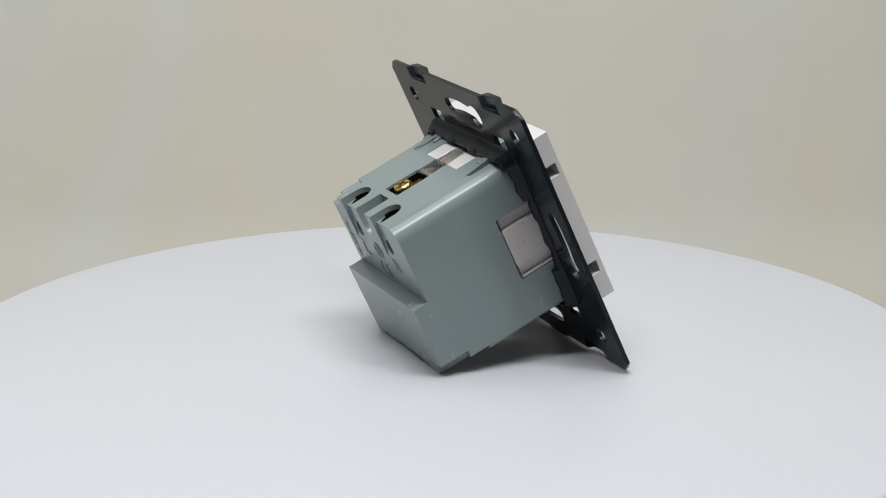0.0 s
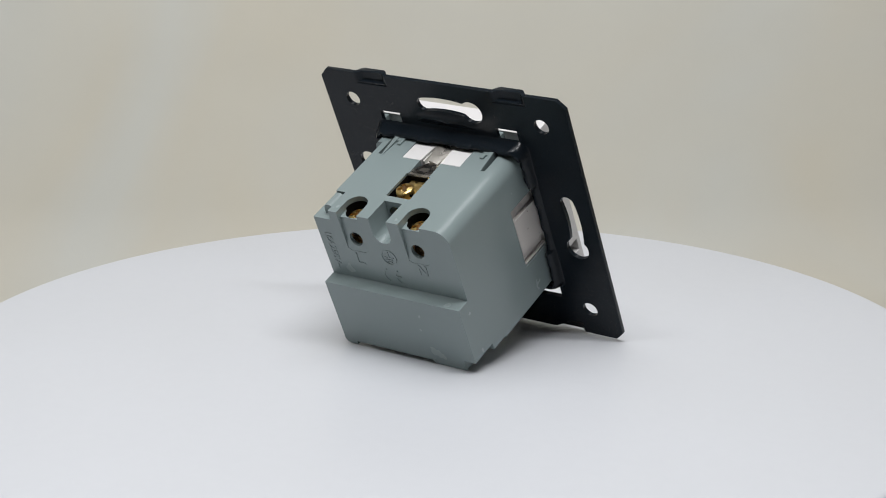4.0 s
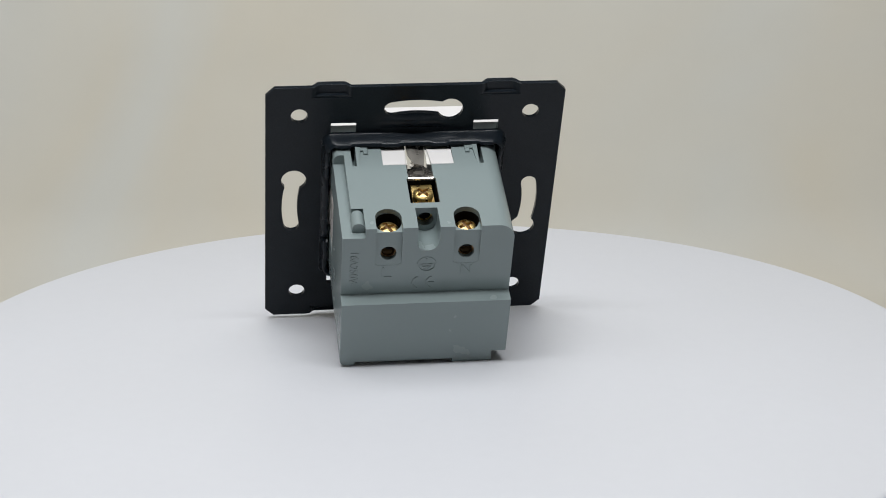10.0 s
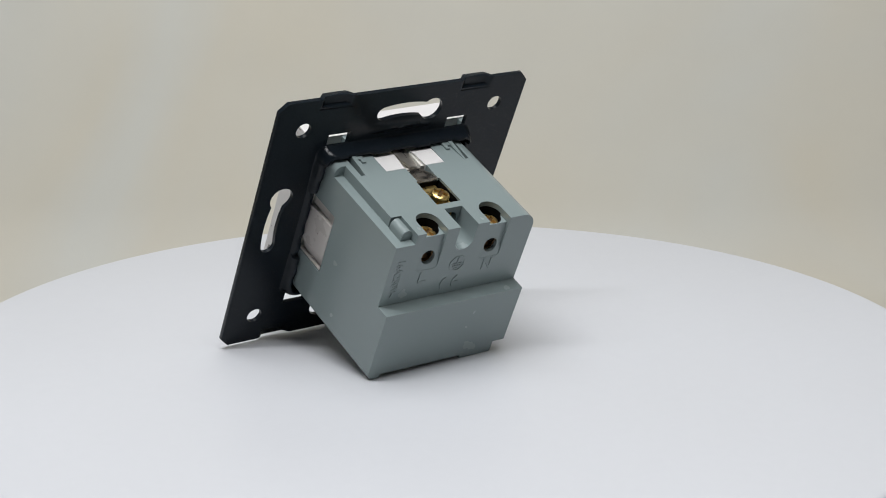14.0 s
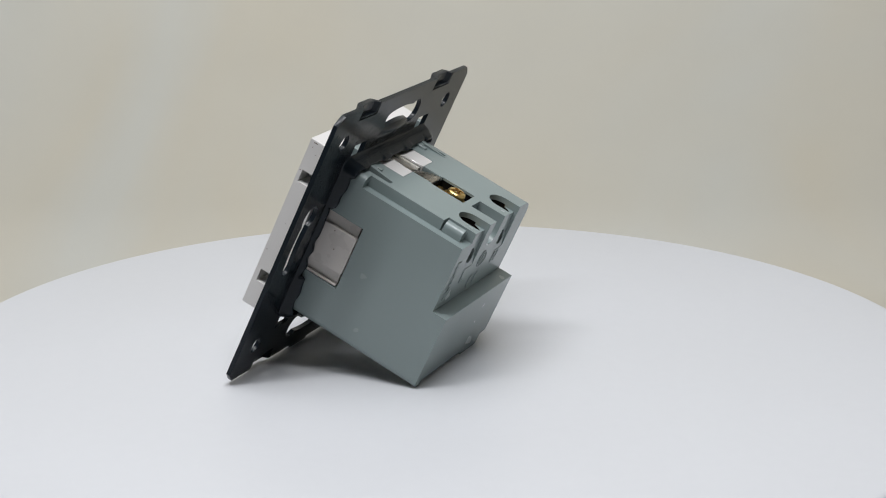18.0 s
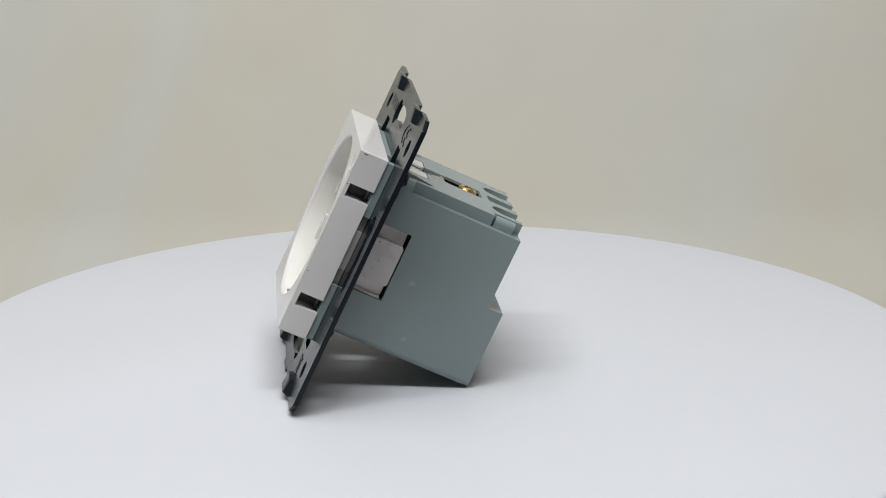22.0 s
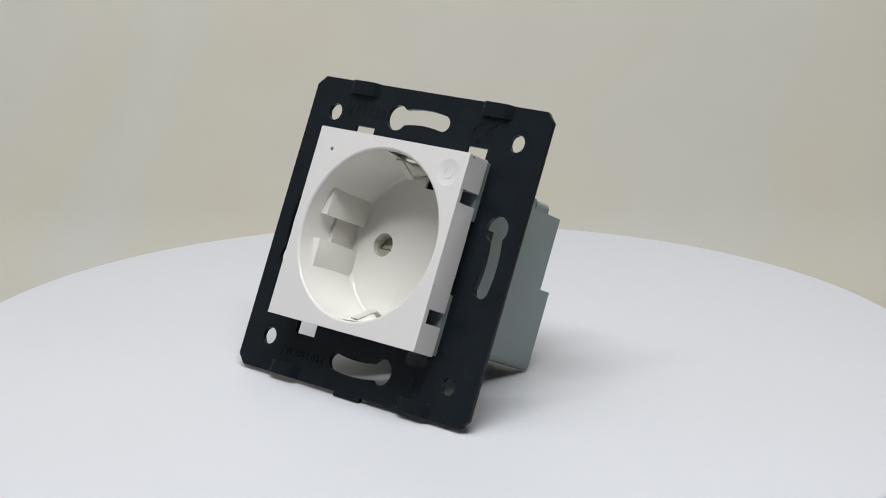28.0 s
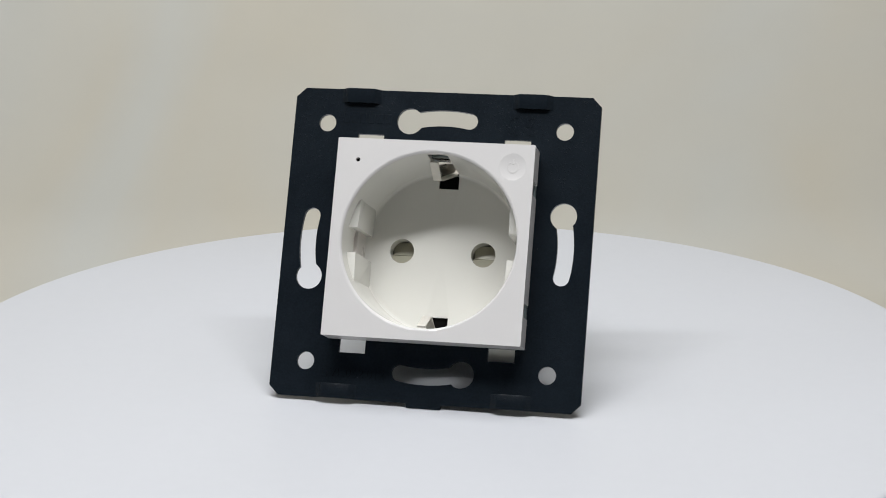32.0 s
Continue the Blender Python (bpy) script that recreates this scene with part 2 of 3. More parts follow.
def text_bm(body, size, m, depth, sx=1.0):
    """Raised lettering in the built-in font, laid on a face by m."""
    cu = bpy.data.curves.new("tmp", "FONT")
    cu.body, cu.size, cu.align_x, cu.align_y, cu.extrude = body, size, "CENTER", "CENTER", depth
    ob = new("tmp", cu)
    deps = bpy.context.evaluated_depsgraph_get()
    deps.update()
    me = bpy.data.meshes.new_from_object(ob.evaluated_get(deps))
    bm = bmesh.new()
    bm.from_mesh(me)
    bpy.data.objects.remove(ob)
    bpy.data.curves.remove(cu)
    bpy.data.meshes.remove(me)
    bmesh.ops.transform(bm, matrix=m @ Matrix.Diagonal((sx, 1, 1, 1)), verts=bm.verts[:])
    return bm


def on_back(u, v, w, turn=0):
    """From lettering's plane to a face that looks to the back."""
    return Matrix.Translation((u, -w, v)) @ Matrix(((-1, 0, 0, 0), (0, 0, 1, 0), (0, 1, 0, 0), (0, 0, 0, 1))) @ Matrix.Rotation(radians(turn), 4, "Z")


def on_front(u, v, w, turn=0):
    return Matrix.Translation((u, -w, v)) @ Matrix(((1, 0, 0, 0), (0, 0, -1, 0), (0, 1, 0, 0), (0, 0, 0, 1))) @ Matrix.Rotation(radians(turn), 4, "Z")


def ring_bm(r0, r1, cx, cz, y0, y1, n=40):
    """A flat ring round the y axis."""
    bm = bmesh.new()
    loops = [[bm.verts.new((cx + r * math.cos(2 * math.pi * i / n), y, cz + r * math.sin(2 * math.pi * i / n))) for i in range(n)] for r, y in ((r0, y0), (r1, y0), (r1, y1), (r0, y1))]
    for k in range(4):
        a, b = loops[k], loops[(k + 1) % 4]
        for i in range(n):
            bm.faces.new((a[i], a[(i + 1) % n], b[(i + 1) % n], b[i]))
    bmesh.ops.recalc_face_normals(bm, faces=bm.faces[:])
    return bm


def strip_bm(profile, x0, x1, thick, bevel=0.06):
    """A bent metal strip: a profile of (y, z) pairs with a thickness, from x0 to x1."""
    pts = [Vector(q) for q in profile]
    left, right = [], []
    for i, q in enumerate(pts):
        d = ((pts[min(i + 1, len(pts) - 1)] - q).normalized() if i + 1 < len(pts) else Vector((0, 0))) + ((q - pts[i - 1]).normalized() if i else Vector((0, 0)))
        d.normalize()
        nrm = Vector((-d.y, d.x)) * thick / 2
        left.append(tuple(q + nrm))
        right.append(tuple(q - nrm))
    bm = prism_bm(left + right[::-1], x0, x1, "x")
    if bevel:
        bmesh.ops.bevel(bm, geom=bm.edges[:], offset=bevel, segments=1, affect="EDGES")
    return bm


def make_plate(socket):
    """Black pressed mounting plate with keyhole slots, corner holes, stamped lugs and a drawn collar."""
    A, B, c = 40.0, 40.2, 2.4
    outline = [(-A + c, B), (-A, B - c), (-A, -B + c), (-A + c, -B), (-4.2, -B), (-4.0, -41.35), (4.7, -41.35), (4.9, -B), (A - c, -B), (A, -B + c), (A, B - c), (A - c, B)]
    body = prism_bm(outline, -0.7, 0.5)
    cut = [prism_bm(slot_outline(a), -3, 3) for a in (0, -90, -180, -270)]
    for sx in (-1, 1):
        for sz in (-1, 1):
            cut.append(prism_bm(disc(31.07 * sx, 31.07 * sz, 2.25, n=28), -3, 3))
            x0, x1 = sorted((15.8 * sx, 22.6 * sx))
            z0, z1 = sorted((23.0 * sz, 28.45 * sz))
            cut.append(box_bm(x0, x1, -3, 3, z0, z1))
            # the lug's hollow, seen from behind
            x0, x1 = sorted((17.2 * sx, 27.8 * sx))
            z0, z1 = sorted((36.8 * sz, 42.0 * sz))
            cut.append(box_bm(x0, x1, -3, 3, z0, z1))
    cut.append(prism_bm(round_rect(-22.6, 22.6, -21.9, 22.9, 1.5), -3, 3))
    bm = soften(carve(body, cut), 0.16, 2)
    plate = part("mounting_plate", bm, BLACK, socket, "black powder-coated pressed steel mounting plate", at=STAND)
    for sx in (-1, 1):
        for sz in (-1, 1):
            def ramp(x, lift, half, run):
                q = min(1.0, max(0.0, (half - abs(x)) / run))
                return lift * q * q * (3 - 2 * q)
            xs = [-5.6 + 11.2 * i / 28 for i in range(29)]
            cx = 22.5 * sx
            front = [(cx + x, -0.65 - ramp(x, 1.5, 5.5, 2.3)) for x in xs]
            back = [(cx + x, 0.45 - ramp(x, 1.2, 5.0, 1.8)) for x in xs]
            z0, z1 = sorted((36.9 * sz, 40.2 * sz))
            shell = prism_bm(front + back[::-1], z0, z1, "z")
            z0, z1 = sorted((36.5 * sz, 37.5 * sz))
            cap = prism_bm(front + [(cx + 5.6, 0.3), (cx - 5.6, 0.3)], z0, z1, "z")
            lug = soften(carve(shell, [], [cap]), 0.42, 3, 50)
            for v in lug.verts:
                if v.co.y < -0.9:
                    v.co.y -= 0.11 * (abs(v.co.z) - 38.6)
            part("stamped_lug", lug, BLACK, plate, smooth=45)
    # collar drawn out of the plate to the back: toothed along the top, ragged at the sides, low beside the windows
    def lip(x, z):
        low = 0.34 if abs(z) < 10.8 else 0.72
        return 0.9 if z < -21.0 else low + 0.2 * noise.noise((x * 0.1, z * 0.33, 3.7))
    prof = [(25.3, 0.42), (25.0, 0.6), (24.85, 0.95), (24.6, 2.0), (24.35, 2.9), (24.05, 3.6), (23.85, 3.88), (23.6, 4.0), (23.15, 4.05), (22.9, 3.9), (22.72, 3.4), (22.7, 0.3)]
    b = bmesh.new()
    loops = []
    for h, y in prof:
        bare = round_rect(-h, h, -h + 0.3, h + 0.05, 3.0 if h > 23.5 else 1.6, 6)
        pts = []
        for (xa, za), (xb, zb) in zip(bare, bare[1:] + bare[:1]):
            steps = 90 if abs(xa - xb) + abs(za - zb) > 10 else 1
            pts += [(xa + (xb - xa) * i / steps, za + (zb - za) * i / steps) for i in range(steps)]
        loops.append([])
        for x, z in pts:
            if z > 21.0:
                tooth = 1.65 if 4.3 < abs(x) < 8.7 or 17.6 < abs(x) < 21.0 else 1.25
                out = y if y <= 2.9 else 2.9 + (y - 2.9) * tooth
            else:
                out = 0.3 + (y - 0.3) * lip(x, z)
            loops[-1].append(b.verts.new((x, out, z)))
    n = len(loops[0])
    for p, q in zip(loops, loops[1:]):
        for i in range(n):
            b.faces.new((p[i], p[(i + 1) % n], q[(i + 1) % n], q[i]))
    bmesh.ops.recalc_face_normals(b, faces=b.faces[:])
    part("collar", b, BLACK, plate, "black collar with a toothed, ragged lip round the housing", 36)
    # shallow swelling of the plate behind each of the two long slots
    for s in (1, -1):
        b = bmesh.new()
        nx, nz = 40, 12
        grid = []
        for i in range(nx + 1):
            x = -12.5 + 25 * i / nx
            col = []
            side = x * s
            top = min(31.2, math.sqrt(31.2 ** 2 - x * x))
            if abs(side + 9.26) < 3.5:
                top = min(top, 32.25 - math.sqrt(3.5 ** 2 - (side + 9.26) ** 2))
            for j in range(nz + 1):
                q = j / nz
                lift = 0.8 * math.cos(math.pi / 2 * x / 12.5) ** 2 * math.sin(math.pi * q) ** 0.9 if 0 < j < nz and 0 < i < nx else 0.0
                col.append(b.verts.new((x, 0.46 + lift, s * (26.4 + (top - 26.4) * q))))
            grid.append(col)
        for p, q in zip(grid, grid[1:]):
            for j in range(nz):
                b.faces.new((p[j], p[j + 1], q[j + 1], q[j]))
        bmesh.ops.recalc_face_normals(b, faces=b.faces[:])
        if sum(f.normal.y for f in b.faces) < 0:
            bmesh.ops.reverse_faces(b, faces=b.faces[:])
        part("swelling", b, BLACK, plate, smooth=70)
    # small bump added to catch a glint under the top slot
    b = bmesh.new()
    bmesh.ops.create_uvsphere(b, u_segments=20, v_segments=10, radius=1.0, matrix=Matrix.Translation((0.1, 1.05, 28.4)) @ Matrix.Diagonal((1.5, 0.4, 1.0, 1)))
    part("glint_bump", b, BLACK, plate, smooth=60)
    # stamped marks on the front
    marks = []
    for cx in (18.6, 22.9):
        marks.append(prism_bm(disc(cx, 32.2, 2.55, n=20, a0=80, a1=280) + disc(cx, 32.2, 1.95, n=20, a0=280, a1=80), -0.85, -0.6))
    marks.append(box_bm(20.6, 22.6, -0.84, -0.6, 31.9, 32.5))
    part("conformity_mark", join_bm(*marks), BLACK, plate, "stamped conformity letters")
    for i in range(6):
        part("stamped_bar", box_bm(-26.9 + i * 2.25, -25.35 + i * 2.25, -0.83, -0.6, 31.3, 33.9, 0.08, 1), BLACK, plate)
    part("stamped_bar", box_bm(-26.4, -25.2, -0.83, -0.6, -34.9, -32.7, 0.08, 1), BLACK, plate)
    b = text_bm("VL.062.012", 3.0, on_front(0, 0, 0), 0.14)
    wide = max(v.co.x for v in b.verts) - min(v.co.x for v in b.verts)
    bmesh.ops.transform(b, matrix=Matrix.Translation((-17.4, -0.82, -33.7)) @ Matrix.Diagonal((14.4 / wide, 1, 1, 1)), verts=b.verts[:])
    part("stamped_code", b, BLACK, plate, "stamped code VL.062.012")
    # crossed-out bin mark
    bars = [prism_bm([(19.6, -35.6), (20.0, -35.6), (23.6, -30.6), (23.2, -30.6)], -0.84, -0.6), prism_bm([(23.2, -35.6), (23.6, -35.6), (20.0, -30.6), (19.6, -30.6)], -0.86, -0.6),
            box_bm(20.3, 20.6, -0.83, -0.6, -34.6, -31.2), box_bm(22.6, 22.9, -0.83, -0.6, -34.6, -31.2), box_bm(19.9, 23.3, -0.85, -0.6, -31.2, -30.8), box_bm(20.3, 22.9, -0.85, -0.6, -34.8, -34.5)]
    part("bin_mark", join_bm(*bars), BLACK, plate, "stamped crossed-out bin mark")
    return plate


def make_housing(socket):
    """Grey rear housing: stepped box with terminal pockets, earth slot, side windows."""
    B, L = 37.3, 41.5
    body = prism_bm(round_rect(-22.3, 22.3, -21.55, 22.4, (2.0, 4.2, 1.2, 1.8), 8), -0.3, L)
    cut = [box_bm(-30, 30, B, 50, 0.15, 30)]
    # ledge along one top edge
    cut.append(box_bm(19.5, 24, 6.6, 40, 19.4, 24))
    cut.append(box_bm(16.4, 24, 29.0, 40, 19.4, 24))
    # latches: narrow slits and their sunk tongues
    for s in (1, -1):
        x0, x1 = sorted((16.4 * s, 17.6 * s))
        cut.append(box_bm(x0, x1, -1, 11.4, 18.5, 24))
    # white insert's bed and earth slot
    cut.append(box_bm(-9.5, 9.5, -1, 11.35, 17.5, 24))
    cut.append(box_bm(-3.4, 3.4, 11, 18, 15.5, 24))
    cut.append(box_bm(-3.85, 3.85, 17.3, 27.3, 14.5, 24))
    # terminal pockets
    for x in (10.2, -10.1):
        u = [(x - 3.4, 42), (x - 3.4, 32.8)] + disc(x, 32.8, 3.4, n=14, a0=180, a1=360)[1:-1] + [(x + 3.4, 32.8), (x + 3.4, 42)]
        cut.append(prism_bm(u, 20.3, 24, "z"))
        cut.append(prism_bm(disc(x, 32.8, 3.32, n=32), 14.5, 22, "z"))
        cut.append(prism_bm([(36.3, 20.4), (36.6, 14), (37.2, 10.4), (39, 10.4), (39, 20.4)], x - 3.4, x + 3.4, "x"))
        cut.append(prism_bm(round_rect(x - 3.4, x + 3.4, 9.9, 20.4, (0, 0, 1.3, 1.3), 5), 37.19, 39))
        cut.append(prism_bm(disc(x, 13.6, 2.1, n=26), 28.0, 40))
    # middle channel and its hole
    chan = [(2.9, 26), (2.9, 17.5)] + disc(0.08, 17.5, 2.9, n=14, a0=0, a1=-180)[1:-1] + [(-2.85, 17.5), (-2.85, 26)]
    cut.append(prism_bm(chan, 29.4, 40))
    cut.append(prism_bm(disc(0.08, 18.6, 2.2, n=24), 24.5, 31))
    # foot: a notch in one corner and a slit along the bottom edge
    cut.append(box_bm(-24, -18.5, 33.0, 43, -24, -18.1))
    cut.append(box_bm(-7.9, 18.3, 33, 43, -24, -20.45))
    cut.append(box_bm(-24, -18.5, 27.0, 33.2, -24, -20.2))
    # side windows
    for s in (1, -1):
        x0, x1 = sorted((19.5 * s, 25 * s))
        cut.append(box_bm(x0, x1, -2, 11.35, -9.05, 9.6))
        x0, x1 = sorted((14.0 * s, 21.0 * s))
        cut.append(box_bm(x0, x1, 10.5, 11.35, -9.05, 9.6))
    # pin wells and the hollow behind the front cup
    cut += [prism_bm(disc(x, 0, 3.75, n=30), 9, 17.3) for x in (-10.75, 10.75)]
    cut.append(prism_bm(disc(0, 0, 21.9, n=64), -2, 11.4))
    bm = soften(carve(body, cut), 0.3, 2, 40)
    h = part("rear_housing", bm, GREY, socket, "blue-grey moulded plastic rear housing", at=STAND)
    # barrel stop on the ledge
    b = prism_bm([(16.45, 19.3), (16.45, 21.2)] + disc(18.05, 20.75, 1.6, n=12, a0=165, a1=0) + [(19.65, 19.3)], 29.6, 35.0)
    part("barrel_stop", soften(b, 0.2, 2), GREY, h)
    # latch ridges beside the slits
    for s in (1, -1):
        b = prism_bm([(14.9 * s, 3.2), (16.4 * s, 3.2), (16.35 * s, 12.2), (15.95 * s, 12.2)], 22.2, 22.9, "z")
        for v in b.verts:
            if v.co.z > 22.5:
                v.co.z = 23.4 if v.co.y < 6 else 22.43
        b2 = box_bm(min(13.1 * s, 16.3 * s), max(13.1 * s, 16.3 * s), 3.2, 5.5, 22.2, 23.0, 0.1, 1)
        b3 = box_bm(min(13.1 * s, 14.3 * s), max(13.1 * s, 14.3 * s), 5.3, 6.8, 22.2, 22.95, 0.1, 1)
        part("latch_ridge", join_bm(b, b2, b3), GREY, h)
    # lettering
    part("rating_lettering", text_bm("16A250V~", 3.15, on_back(19.2, 8.7, -B, -90), 0.14, 0.92), GREY, h, "raised rating lettering")
    e0, e1 = B - 0.1, B + 0.2
    def stroke(pts, w=0.25):
        out = []
        for (x0, z0), (x1, z1) in zip(pts, pts[1:]):
            d = Vector((x1 - x0, z1 - z0)).normalized()
            nx, nz = -d.y * w, d.x * w
            out.append(prism_bm([(x0 + nx, z0 + nz), (x0 - nx, z0 - nz), (x1 - nx, z1 - nz), (x1 + nx, z1 + nz)], e0, e1))
        return out
    part("line_letter", join_bm(*stroke([(11.45, 9.3), (11.45, 5.95), (9.1, 5.95)])), GREY, h, "raised letter L")
    part("neutral_letter", join_bm(*stroke([(-9.15, 6.2), (-9.15, 9.4), (-11.55, 6.2), (-11.55, 9.4)])), GREY, h, "raised letter N")
    c_arc = [(1.6 + 1.95 * math.cos(radians(a)), 3.6 + 2.1 * math.sin(radians(a))) for a in range(-70, 71, 14)]
    e_arc = [(x - 3.75, z) for x, z in c_arc]
    part("conformity_letters", join_bm(*stroke(c_arc), *stroke(e_arc), *stroke([(-0.3, 3.6), (-2.1, 3.6)])), GREY, h, "raised conformity letters CE")
    earth = [ring_bm(2.15, 2.5, 0.1, 9.95, B - 0.2, B + 0.19), box_bm(-0.08, 0.28, B - 0.1, B + 0.18, 9.9, 11.9), box_bm(-1.5, 1.7, B - 0.1, B + 0.17, 9.7, 10.05), box_bm(-1.1, 1.3, B - 0.1, B + 0.17, 9.0, 9.3), box_bm(-0.6, 0.8, B - 0.1, B + 0.17, 8.35, 8.6)]
    part("earth_symbol", join_bm(*earth), GREY, h)
    return h


def screw_bm(r, height, slot=True):
    """A pan-head screw, axis along z, top at z=0."""
    prof = [(0.0, 0.0), (r * 0.35, -0.02), (r * 0.62, -0.1), (r * 0.8, -0.22), (r * 0.93, -0.46), (r, -0.85), (r, -height), (0.0, -height)]
    n = 32
    bm = bmesh.new()
    rings = [[bm.verts.new((0, 0, z))] if q == 0 else [bm.verts.new((q * math.cos(2 * math.pi * i / n), q * math.sin(2 * math.pi * i / n), z)) for i in range(n)] for q, z in prof]
    for a, b in zip(rings, rings[1:]):
        for i in range(n):
            f = [a[i % len(a)], a[(i + 1) % len(a)], b[(i + 1) % len(b)], b[i % len(b)]]
            bm.faces.new(list(dict.fromkeys(f)))
    bmesh.ops.recalc_face_normals(bm, faces=bm.faces[:])
    w = r * 0.19
    bm = carve(bm, [box_bm(-r * 0.74, r * 0.74, -w, w, -1.0, 1), box_bm(-w, w, -r * 0.74, r * 0.74, -1.0, 1), prism_bm(disc(0, 0, r * 0.3, n=12), -1.2, 1, "z")])
    bm = soften(bm, 0.1, 1, 40)
    return bm


def slot_floor(r, m):
    """A dark inlay that paints shade on the floor of a screw's cross slot."""
    w = r * 0.185
    b = join_bm(box_bm(-r * 0.73, r * 0.73, -w, w, -0.98, -0.72), box_bm(-w, w, -r * 0.73, r * 0.73, -0.98, -0.725))
    bmesh.ops.transform(b, matrix=m, verts=b.verts[:])
    return b


def make_terminals(socket):
    for x in (10.2, -10.1):
        b = screw_bm(2.75, 2.2)
        m = Matrix.Translation((x, 33.3, 19.6)) @ Matrix.Rotation(radians(25), 4, "Z")
        bmesh.ops.transform(b, matrix=m, verts=b.verts[:])
        screw = part("terminal_screw", b, BRASS, socket, "cross-slotted brass terminal screw", at=STAND)
        part("slot", slot_floor(2.75, m), DIM_BRASS, screw, "cross slot inlaid dark for its shade")
        part("wire_cage", ring_bm(1.75, 2.08, x, 13.6, 31.0, 35.7, 28), DIM_BRASS, socket, "brass cage inside the wire hole, coloured as shaded", at=STAND)
        # plug that blackens the wire hole in place of its shade
        part("wire_hole_shade", prism_bm(disc(x, 13.6, 2.05, n=20), 28.05, 30.9), DARK, socket, "near-black plug standing in for shade in the wire hole", at=STAND)
        jaw = strip_bm([(30.95, 11.8), (31.6, 12.6), (33.2, 13.1), (34.4, 12.4), (34.8, 11.9)], x - 1.6, x + 1.5, 0.4)
        part("wire_jaw", jaw, DIM_BRASS, socket, "brass jaw in the wire hole, coloured as shaded", at=STAND)
        # liner that paints the shade down in the terminal's well
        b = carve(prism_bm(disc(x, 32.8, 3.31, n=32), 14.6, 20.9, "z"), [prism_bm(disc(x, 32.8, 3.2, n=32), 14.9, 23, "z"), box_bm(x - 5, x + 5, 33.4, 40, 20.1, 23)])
        part("terminal_well_shade", b, DARK, socket, "near-black liner standing in for the terminal well's shade", at=STAND)
    # earth terminal
    b = box_bm(-2.95, 2.85, 17.35, 26.9, 19.3, 20.3, 0.15, 1)
    part("earth_clamp", b, BRASS, socket, "flat brass earth clamp", at=STAND)
    b = screw_bm(2.55, 3.4)
    m = Matrix.Translation((0.2, 23.6, 23.0)) @ Matrix.Rotation(radians(40), 4, "Z")
    bmesh.ops.transform(b, matrix=m, verts=b.verts[:])
    screw = part("earth_screw", b, BRASS, socket, "cross-slotted brass earth screw", at=STAND)
    part("slot", slot_floor(2.55, m), DIM_BRASS, screw, "cross slot inlaid dark for its shade")
    # tongue: a narrowing strip folded along its length
    b = bmesh.new()
    rows = []
    for y, xl, xf, xr, z in ((2.0, 2.7, 0.4, -2.4, 22.25), (6.5, 2.5, 0.5, -2.1, 22.15), (10.6, 1.2, 0.35, -1.5, 22.0)):
        top = [(xl, z + 0.05), (xf, z - 0.15), (xr, z - 0.75)]
        rows.append([b.verts.new((x, y, q)) for x, q in top] + [b.verts.new((x, y, q - 0.45)) for x, q in top[::-1]])
    for p, q in zip(rows, rows[1:]):
        for i in range(6):
            b.faces.new((p[i], p[(i + 1) % 6], q[(i + 1) % 6], q[i]))
    b.faces.new(rows[0][::-1])
    b.faces.new(rows[-1])
    bmesh.ops.recalc_face_normals(b, faces=b.faces[:])
    part("strap_tongue", b, TONGUE, socket, "nickel tongue folded between the white inserts", at=STAND)
    b = strip_bm([(10.9, 21.2), (14.5, 21.75), (16.5, 21.95), (16.8, 21.85), (16.95, 21.5), (16.97, 19.4)], -3.42, 3.42, 0.45, 0)
    for v in b.verts:
        v.co.x *= 0.42 + 0.58 * min(1.0, max(0.0, (v.co.y - 11.2) / 3.2))
    part("earth_strap", b, HEAD, socket, "bright nickel-plated saddle of the earth strap", smooth=12, at=STAND)
    # liner that paints the shade inside the earth slot
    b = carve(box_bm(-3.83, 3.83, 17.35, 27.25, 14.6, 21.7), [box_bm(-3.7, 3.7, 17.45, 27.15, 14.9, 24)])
    part("earth_well_shade", b, DARK, socket, "near-black liner standing in for the earth slot's shade", at=STAND)
    # wire-hole liner in the middle channel
    b = ring_bm(1.6, 2.15, 0.08, 18.6, 25.0, 27.4, 28)
    part("earth_wire_bush", b, BRASS, socket, "brass bush in the middle wire hole", at=STAND)


